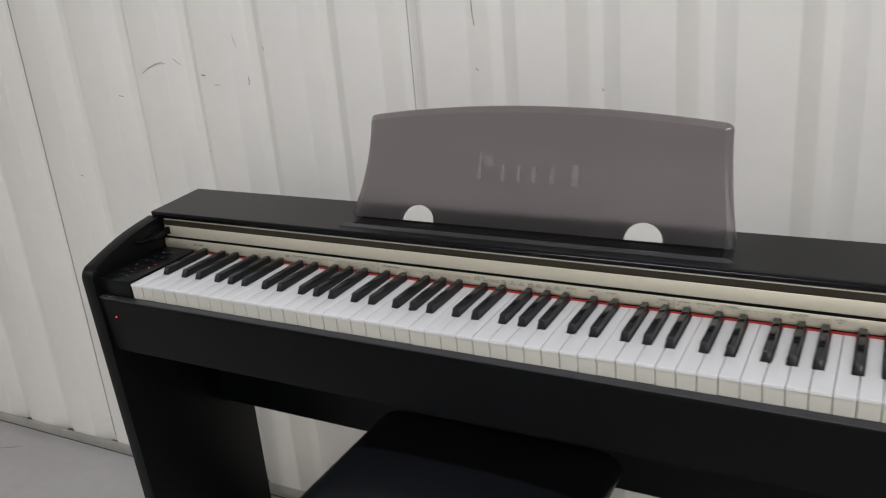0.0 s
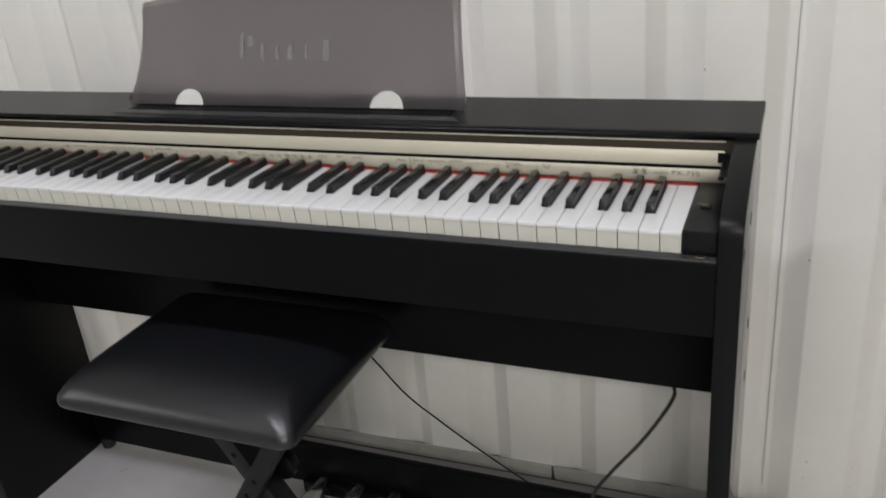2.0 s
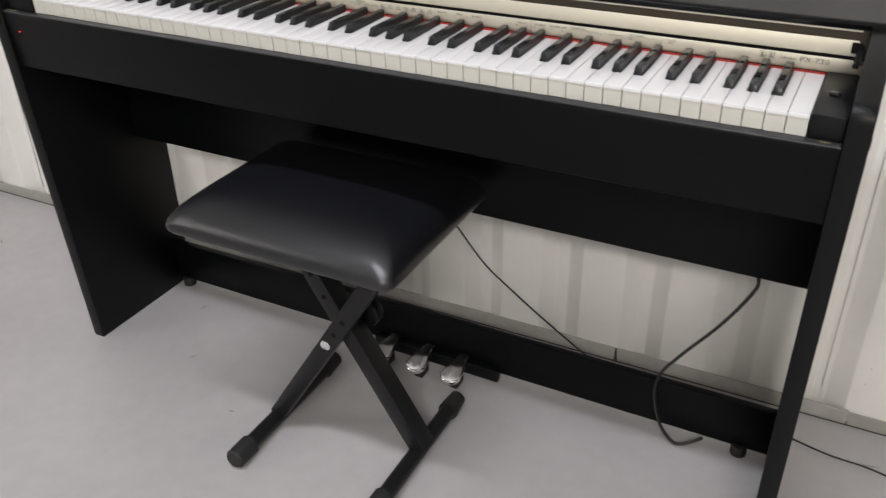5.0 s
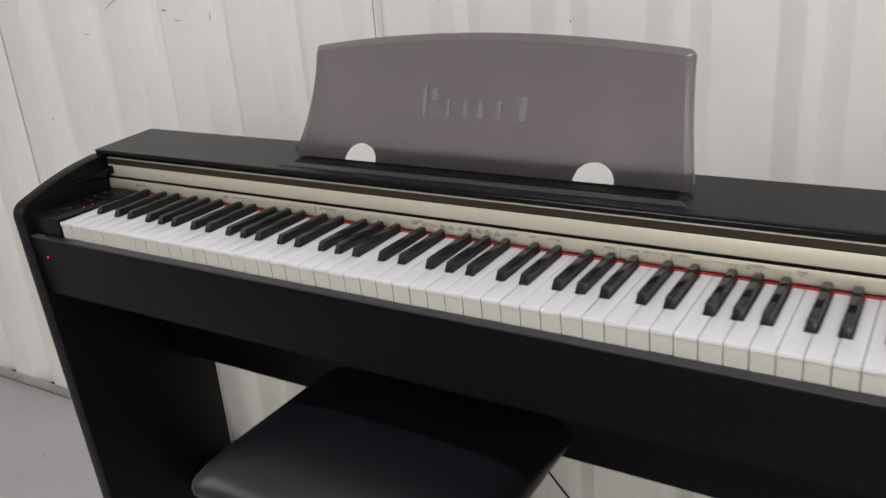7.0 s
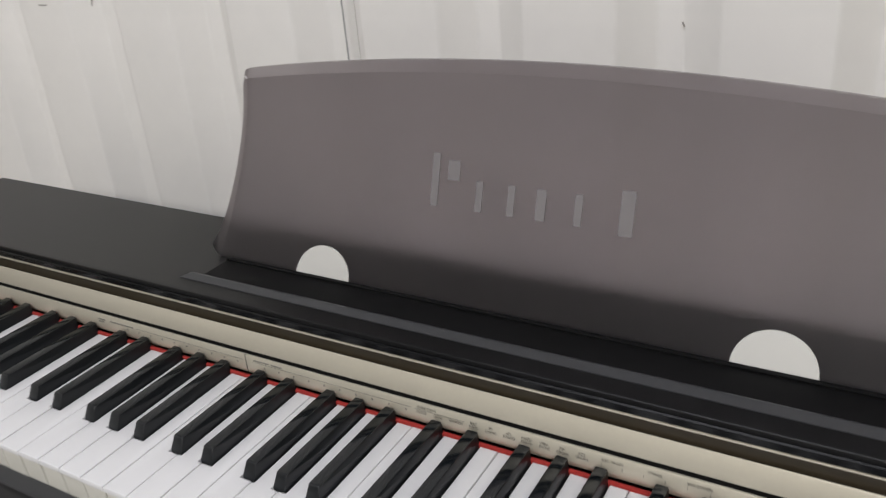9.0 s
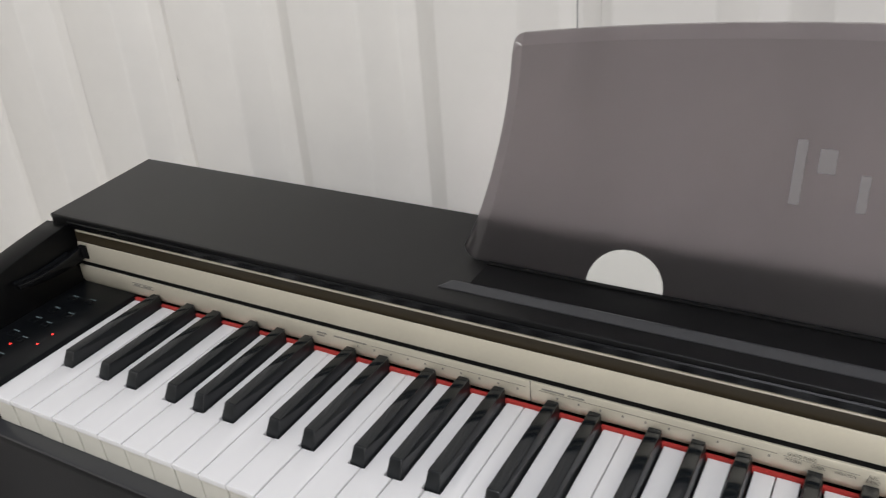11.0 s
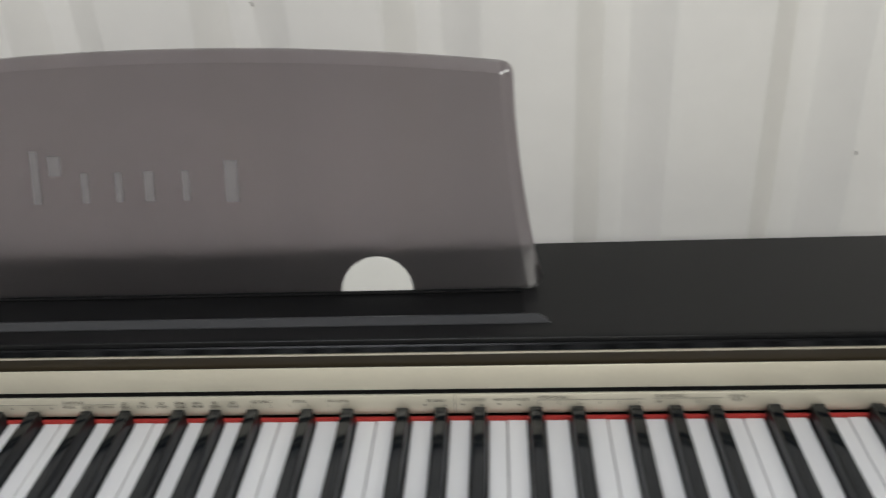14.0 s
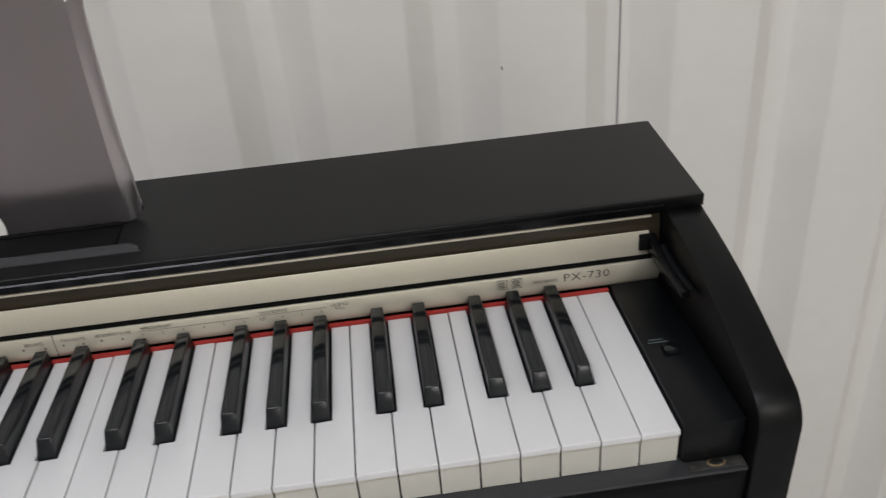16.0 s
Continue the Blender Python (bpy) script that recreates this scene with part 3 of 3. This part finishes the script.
label_text("GRAND PIANO", 0.5525, 0.0168)
bar(0.5425, 0.584, 0.0149, 0.00025)
for s, x in (("MODERN", 0.548), ("CLASSIC", 0.562), ("VARIATION", 0.5765)):
    label_text(s, x, 0.0125, 0.0022)
for s, x in (("ELEC\nPIANO", 0.591), ("FM\nE.PIANO", 0.6045), ("60'S\nE.PIANO", 0.6185), ("HARPSI-\nCHORD", 0.632), ("VIBRA-\nPHONE", 0.645), ("PIPE\nORGAN", 0.658), ("JAZZ\nORGAN", 0.6715)):
    label_text(s, x, 0.0138)
for s, x in (("ELEC ORGAN", 0.6925), ("STRINGS", 0.7205), ("BASS (LOWER)", 0.7485)):
    label_text(s, x, 0.0160)
    label_text("1", x - 0.0075, 0.0118)
    label_text("2", x + 0.0065, 0.0118)
label_text("BRILLIANCE", 0.819, 0.0155)
tri(0.811, 0.0115, False), tri(0.8255, 0.0115, True)
label_text("SONG VOLUME", 0.8455, 0.0158)
tri(0.838, 0.0115, False), tri(0.8515, 0.0115, True)
label_text("METRONOME VOLUME", 0.8725, 0.0158)
tri(0.864, 0.0115, False), tri(0.878, 0.0115, True)
label_text("METRONOME BEAT", 0.902, 0.0172)
bar(0.889, 0.9655, 0.0151, 0.00025)
for k, s in enumerate("023456"):
    label_text(s, 0.892 + 0.014 * k, 0.0122)
label_text("TOUCH RESPONSE", 0.983, 0.0175)
bar(0.971, 1.0195, 0.0155, 0.00025)
for k, s in enumerate(("OFF", "1", "2", "3")):
    label_text(s, 0.975 + 0.0137 * k, 0.0125)
label_text("USB DEVICE\nMODE", 1.029, 0.0150)
label_text("STEREO SAMPLING", 1.176, 0.0135, 0.0022)
text_part("model_number", "PX-730", 1.2060, ZK + 0.0140, 0.0090, lower, y=PY, spacing=1.06, narrow=1.2)
for zx in (1.145, 1.1555):
    for a, b, c, d in ((-0.0036, 0.0036, 0.0185, 0.0188), (-0.0036, 0.0036, 0.0112, 0.0115), (-0.0036, -0.0033, 0.0112, 0.0188), (0.0033, 0.0036, 0.0112, 0.0188)):
        part("badge_line", box(B(), zx + a, zx + b, PY - 0.0001, PY + 0.0002, ZK + c, ZK + d), M_INK, lower, smooth=0)
    for q in range(4):
        part("badge_line", box(B(), zx - 0.0024, zx + 0.0024 - 0.0008 * (q % 2), PY - 0.0001, PY + 0.0002, ZK + 0.0125 + 0.0014 * q, ZK + 0.0131 + 0.0014 * q), M_INK, lower, smooth=0)
# print too small to read
bar(-0.002, 0.024, 0.0158, 0.0006, "badge_bar"), bar(-0.002, 0.024, 0.0128, 0.0006, "badge_bar"), bar(0.001, 0.008, 0.0142, 0.0012, "badge_bar"), bar(0.012, 0.021, 0.0142, 0.0012, "badge_bar")
bar(0.200, 0.209, 0.0152, 0.0013), bar(0.200, 0.207, 0.0128, 0.0013), bar(0.216, 0.246, 0.0152, 0.0013)
bar(0.25, 0.3765, 0.0151, 0.00025), bar(0.388, 0.404, 0.0168, 0.0013), bar(0.4065, 0.418, 0.0168, 0.0013), bar(0.386, 0.539, 0.0150, 0.00025)
for k in range(10):
    bar(0.2375 + 0.01465 * k, 0.2387 + 0.01465 * k, 0.0118, 0.0016)
    bar(0.3985 + 0.01505 * k, 0.3997 + 0.01505 * k, 0.0118, 0.0016)
for dx in (0.3795, 0.8325):
    part("panel_joint", box(B(), dx - 0.0002, dx + 0.0002, PY - 0.0001, PY + 0.001, ZK + 0.0036, ZK + 0.0205), M_INK, lower, smooth=0)

# tray for the music stand, let into the lid
lip = prism(B(), [(0.1668, ZK + 0.0678), (0.1670, ZK + 0.0690), (0.1720, ZK + 0.0724), (0.1735, ZK + 0.0724), (0.1745, ZK + 0.0712), (0.1745, ZK + 0.066), (0.1668, ZK + 0.066)], "x", 0.302, 0.9015, 0.0006)
for v in lip.verts:
    v.co.x += (0.011 if v.co.x < 0.6 else -0.011) * max(0.0, min(1.0, (v.co.z - ZK - 0.0688) / 0.004))
part("music_tray", lip, M_LIP, piano, "long grey-black plastic lip of the music tray")
part("tray_floor", box(B(), 0.323, 0.883, 0.1748, 0.2072, ZK + 0.066, ZK + 0.0712, 0.0004), M_MATTE, piano, "matte black recess under the music stand")

# added rib, covers the light line along the plate's foot
part("stand_foot_cover", box(B(), 0.3235, 0.8825, 0.2030, 0.2070, ZK + 0.0713, ZK + 0.0728, 0.0004), M_MATTE, piano, "black rib added to hide the bright foot line of the music stand")

# ---- music stand ----
stand = new("music_stand")
ST_X = 0.5995
stand.location = (ST_X, 0.208, ZK + 0.0714)
tagged(stand, "smoky grey translucent acrylic music stand leaning in the lid tray", "music stand")
ST_H = 0.152


def stand_point(u, s, off=0.0):
    """u: -1..1 across, s: 0..1 up; local to the stand."""
    half = 0.280 + 0.018 * (1 - s) ** 1.85
    h = ST_H + 0.019 * (1 - abs(u) ** 2.0)
    k = max(0.0, (abs(u) - 0.966) / 0.034)
    h -= 0.0095 * (1 - math.sqrt(max(0.0, 1 - k * k)))
    z = h * s + 0.009 * (1 - math.sqrt(max(0.0, 1 - k * k))) * (1 - s) ** 8
    y = 0.055 * (1 - (1 - s) ** 1.45)
    # the border is bent back along the top and both ends
    y += 0.0030 * max(0.0, (s - 0.95) / 0.05) + 0.0030 * max(0.0, (abs(u) - 0.966) / 0.034)
    return (half * u, y + off, z)


bm = B()
TH = 0.0042
BEND = [0.0, 0.25, 0.45, 0.62, 0.76, 0.87, 0.94, 0.98, 1.0]
US = [-0.966 - 0.034 * k for k in reversed(BEND)] + [-0.966 + 1.932 * k / 40 for k in range(1, 40)] + [0.966 + 0.034 * k for k in BEND]
SS = [0.95 * k / 13 for k in range(14)] + [0.9625, 0.975, 0.9875, 1.0]
NU, NS = len(US) - 1, len(SS) - 1
grid = [[[bm.verts.new(stand_point(US[i], SS[j], o)) for j in range(NS + 1)] for i in range(NU + 1)] for o in (0.0, TH)]
for i in range(NU):
    for j in range(NS):
        for g, flip in ((grid[0], False), (grid[1], True)):
            q = [g[i][j], g[i + 1][j], g[i + 1][j + 1], g[i][j + 1]]
            f = bm.faces.new(q[::-1] if flip else q)
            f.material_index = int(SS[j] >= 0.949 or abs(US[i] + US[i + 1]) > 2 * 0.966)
# foot faces are painted black so no light line shows there
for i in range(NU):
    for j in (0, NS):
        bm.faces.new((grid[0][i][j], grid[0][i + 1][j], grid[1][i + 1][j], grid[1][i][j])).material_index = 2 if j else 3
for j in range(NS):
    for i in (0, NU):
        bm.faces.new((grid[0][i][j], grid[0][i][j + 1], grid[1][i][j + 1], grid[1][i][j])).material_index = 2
bmesh.ops.recalc_face_normals(bm, faces=bm.faces[:])
plate = part("plate", bm, M_SMOKE, stand, "smoked translucent acrylic plate", smooth=14)
plate.visible_shadow = False
plate.data.materials.append(M_EDGE)
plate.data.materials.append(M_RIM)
plate.data.materials.append(M_MATTE)
# pale strips laid over the corner folds as painted glints
for side, hw in ((-1, 0.0022), (1, 0.0042)):
    bm = B()
    rows = []
    for k in range(5):
        q = k / 4
        u, s0 = side * (0.966 + 0.024 * q), 0.948 + 0.030 * q
        lo, hi = stand_point(u, s0 - hw, -0.0007), stand_point(u, s0 + hw, -0.0007)
        rows.append([bm.verts.new(p) for p in (lo, hi, (hi[0], hi[1] + 0.0005, hi[2]), (lo[0], lo[1] + 0.0005, lo[2]))])
    for p, q in zip(rows, rows[1:]):
        for j in range(4):
            bm.faces.new((p[j], p[(j + 1) % 4], q[(j + 1) % 4], q[j]))
    bm.faces.new(rows[0]), bm.faces.new(rows[-1])
    part("corner_glint", bm, M_GLINT, stand, "pale strip painted as the glint on the corner fold")
for cx in (0.424 - ST_X, 0.7755 - ST_X):
    bm = B()
    vs = []
    for o in (-0.0012, -0.0004):
        row = []
        for q in range(25):
            a = math.pi * q / 24
            zz = 0.0008 + 0.0232 * math.sin(a)
            base = stand_point(0, zz / (ST_H + 0.019))
            row.append(bm.verts.new((cx + 0.0267 * math.cos(a), base[1] + o, zz)))
        vs.append(row)
    bm.faces.new(vs[0]), bm.faces.new(vs[1])
    for q in range(25):
        r = (q + 1) % 25
        bm.faces.new((vs[0][q], vs[0][r], vs[1][r], vs[1][q]))
    part("half_round_insert", bm, M_MIRROR, stand, "half-round insert with the room's reflection painted in")


def emboss(pts):
    """A raised flat stroke on the plate; points in x and height."""
    bm = B()
    front = []
    for o in (-0.0009, -0.0002):
        row = []
        for px, pz in pts:
            s = pz / (ST_H + 0.019 * (1 - (px / 0.28) ** 2))
            row.append(bm.verts.new((px, stand_point(0, s)[1] + o, pz)))
        front.append(row)
    n = len(pts)
    bm.faces.new(front[0]), bm.faces.new(front[1])
    for q in range(n):
        bm.faces.new((front[0][q], front[0][(q + 1) % n], front[1][(q + 1) % n], front[1][q]))
    part("embossed_mark", bm, M_EMBOSS, stand, smooth=0)


# the maker's mark as plain upright bars: a taller one at each end, five lower ones between
bx = 0.517 - ST_X
for mx, mz0, mz1, mw in ((0.0, 0.066, 0.1035, 0.0062), (0.0135, 0.0855, 0.0995, 0.010), (0.038, 0.066, 0.087, 0.0056), (0.064, 0.066, 0.087, 0.0056),
                         (0.0865, 0.066, 0.087, 0.0075), (0.1155, 0.066, 0.087, 0.0056), (0.1480, 0.064, 0.0930, 0.010)):
    emboss([(bx + mx, mz0), (bx + mx + mw, mz0), (bx + mx + mw, mz1), (bx + mx, mz1)])

# ---- bench ----
bench = new("piano_bench")
bench.location = (0.546, 0.03, 0)
tagged(bench, "black padded piano bench with steel cross legs, tucked under the keyboard", "bench")


def cushion():
    """A puffed pad: rounded-rectangle rings from the underside over a bulging rim to the crown."""
    hx, hy = 0.206, 0.1645
    # inset, height along the front, height along the other three sides
    rings = [(0.024, 0.4370, 0.4370), (0.010, 0.4373, 0.4373), (0.0035, 0.4392, 0.4392), (0.0005, 0.4435, 0.4445), (0.0, 0.4488, 0.4515),
             (0.0015, 0.4545, 0.4595), (0.005, 0.4605, 0.4668), (0.0105, 0.4665, 0.4735), (0.018, 0.4720, 0.4795), (0.029, 0.4782, 0.4852),
             (0.045, 0.4845, 0.4900), (0.068, 0.4910, 0.4942), (0.096, 0.4962, 0.4976), (0.128, 0.4992, 0.4996), (0.150, 0.5, 0.5002)]
    bm = B()
    loops = []
    for inset, zf, zs in rings:
        w, d = hx - inset, hy - inset
        rad = min(0.020 + 0.25 * inset, 0.9 * d)
        pts = []
        for q, (sx, sy) in enumerate(((1, 1), (-1, 1), (-1, -1), (1, -1))):
            cx, cy = sx * (w - rad), sy * (d - rad)
            for k in range(11):
                a = math.pi / 2 * (q + k / 10)
                pts.append((cx + rad * math.cos(a), cy + rad * math.sin(a)))
            nx, ny = ((-1, 1), (-1, -1), (1, -1), (1, 1))[q]
            ex, ey = pts[-1]
            fx, fy = nx * (w - (rad if q % 2 == 0 else 0)), ny * (d - (0 if q % 2 == 0 else rad))
            pts += [(ex + (fx - ex) * k / 14, ey + (fy - ey) * k / 14) for k in range(1, 14)]
        row = []
        for x, y in pts:
            # slack in the vinyl towards the corners
            c = (abs(x) / hx * abs(y) / hy) ** 4
            sag = 0.0014 * c * math.sin(55 * (x - y)) - 0.004 * c if 0.004 < inset < 0.05 else 0.0
            fx, fy = (abs(x) / w) ** 6, (abs(y) / d) ** 6
            z = zs + (zf - zs) * (fy / (fx + fy) if y < 0 else 0.0)
            row.append(bm.verts.new((x, y, z + sag)))
        loops.append(row)
    n = len(loops[0])
    for p, q in zip(loops, loops[1:]):
        for k in range(n):
            bm.faces.new((p[k], p[(k + 1) % n], q[(k + 1) % n], q[k]))
    bm.faces.new(loops[0])
    top = bm.verts.new((0, 0, 0.5))
    for k in range(n):
        bm.faces.new((loops[-1][k], loops[-1][(k + 1) % n], top))
    return bm


part("seat_cushion", cushion(), M_VINYL, bench, "puffy black vinyl seat cushion", smooth=70)


def leg(p, q, y0, y1, w):
    d = Vector((q[0] - p[0], q[1] - p[1])).normalized()
    n = Vector((-d.y, d.x)) * w / 2
    pts = [(p[0] + n.x, p[1] + n.y), (p[0] - n.x, p[1] - n.y), (q[0] - n.x, q[1] - n.y), (q[0] + n.x, q[1] + n.y)]
    bm = prism(B(), pts, "y", y0, y1)
    bmesh.ops.bevel(bm, geom=bm.edges[:], offset=0.002, segments=2, affect="EDGES", profile=0.5)
    return bm


leg_a = part("leg", leg((-0.108, 0.03), (0.137, 0.412), -0.076, -0.05, 0.030), M_STEEL, bench)
leg_b = part("leg", leg((0.170, 0.03), (-0.062, 0.412), -0.044, -0.006, 0.031), M_STEEL, bench)
for fx in (-0.112, 0.165):
    bm = tube(B(), [(fx, -0.175, 0.019), (fx, 0.105, 0.019)], 0.0145, 16)
    fb = part("foot_bar", bm, M_STEEL, bench)
    for a, b in ((-0.196, -0.150), (0.082, 0.126)):
        bm = tube(B(), [(fx, a, 0.0195), (fx, a + 0.004, 0.0195), (fx, b, 0.0195)], 0.0185, 18)
        for v in bm.verts:
            if abs(v.co.y - (a if a < 0 else b)) < 1e-5:
                v.co.x = fx + (v.co.x - fx) * 0.8
                v.co.z = 0.0195 + (v.co.z - 0.0195) * 0.8
        part("rubber_cap", bm, M_RUBBER, fb)


def disc_y(x, z, r, y0, y1, n=20, bevel=0.0008):
    return prism(B(), [(x + r * math.cos(2 * math.pi * q / n), z + r * math.sin(2 * math.pi * q / n)) for q in range(n)], "y", y0, y1, bevel)


part("pivot_bolt", disc_y(0.023, 0.236, 0.0092, -0.0808, -0.076), M_CHROME, leg_a, "bright steel bolt head")
for t in (0.6, 0.68):
    hx, hz = -0.108 + 0.245 * t, 0.03 + 0.382 * t
    part("adjusting_hole", disc_y(hx, hz, 0.0048, -0.0765, -0.0758, 12, 0), M_MATTE, leg_a)
for t in (0.72, 0.82):
    hx, hz = 0.170 - 0.232 * t, 0.03 + 0.382 * t
    part("adjusting_hole", disc_y(hx, hz, 0.0048, -0.0445, -0.0438, 12, 0), M_MATTE, leg_b)
part("knob", disc_y(0.055, 0.262, 0.026, -0.004, 0.016, 24, 0.003), M_PLASTIC, leg_b, "round black adjusting knob")
for ry in (-0.1, 0.05):
    part("seat_rail", box(B(), -0.15, 0.15, ry, ry + 0.03, 0.410, 0.4305, 0.002), M_STEEL, bench)
part("stop_bracket", box(B(), -0.087, -0.077, -0.128, -0.110, 0.416, 0.4395, 0.001), M_STEEL, bench)
part("seat_board", box(B(), -0.165, 0.165, -0.115, 0.125, 0.4295, 0.4385, 0.002), M_MATTE, bench)

# ---- cables ----
def cable(name, pts, r, label):
    ob = part(name, tube(B(), spline(pts, 8), r, 8), M_CABLE, None)
    tagged(ob, label, "cable")
    return ob


cable("power_cable", [(0.50, 0.30, 0.42), (0.56, 0.315, 0.36), (0.616, 0.33, 0.293), (0.681, 0.335, 0.212), (0.745, 0.34, 0.158), (0.81, 0.345, 0.108), (0.9, 0.352, 0.045), (0.96, 0.36, 0.012), (1.1, 0.372, 0.006), (1.26, 0.350, 0.005), (1.295, 0.336, 0.005), (1.357, 0.322, 0.005), (1.422, 0.318, 0.005), (1.486, 0.303, 0.005), (1.556, 0.291, 0.005), (1.62, 0.255, 0.005), (1.75, 0.2, 0.005), (2.0, 0.1, 0.005), (2.4, -0.05, 0.005)], 0.0017, "thin black power cable hanging behind the bench onto the floor")
cable("pedal_cable", [(1.188, 0.238, 0.46), (1.188, 0.238, 0.385), (1.186, 0.238, 0.351), (1.145, 0.24, 0.271), (1.091, 0.242, 0.19), (1.062, 0.243, 0.138), (1.058, 0.240, 0.092), (1.075, 0.235, 0.037), (1.1, 0.230, 0.010), (1.118, 0.232, 0.008), (1.138, 0.240, 0.016), (1.15, 0.25, 0.02)], 0.0030, "black pedal cable looping down in front of the pedal bar")
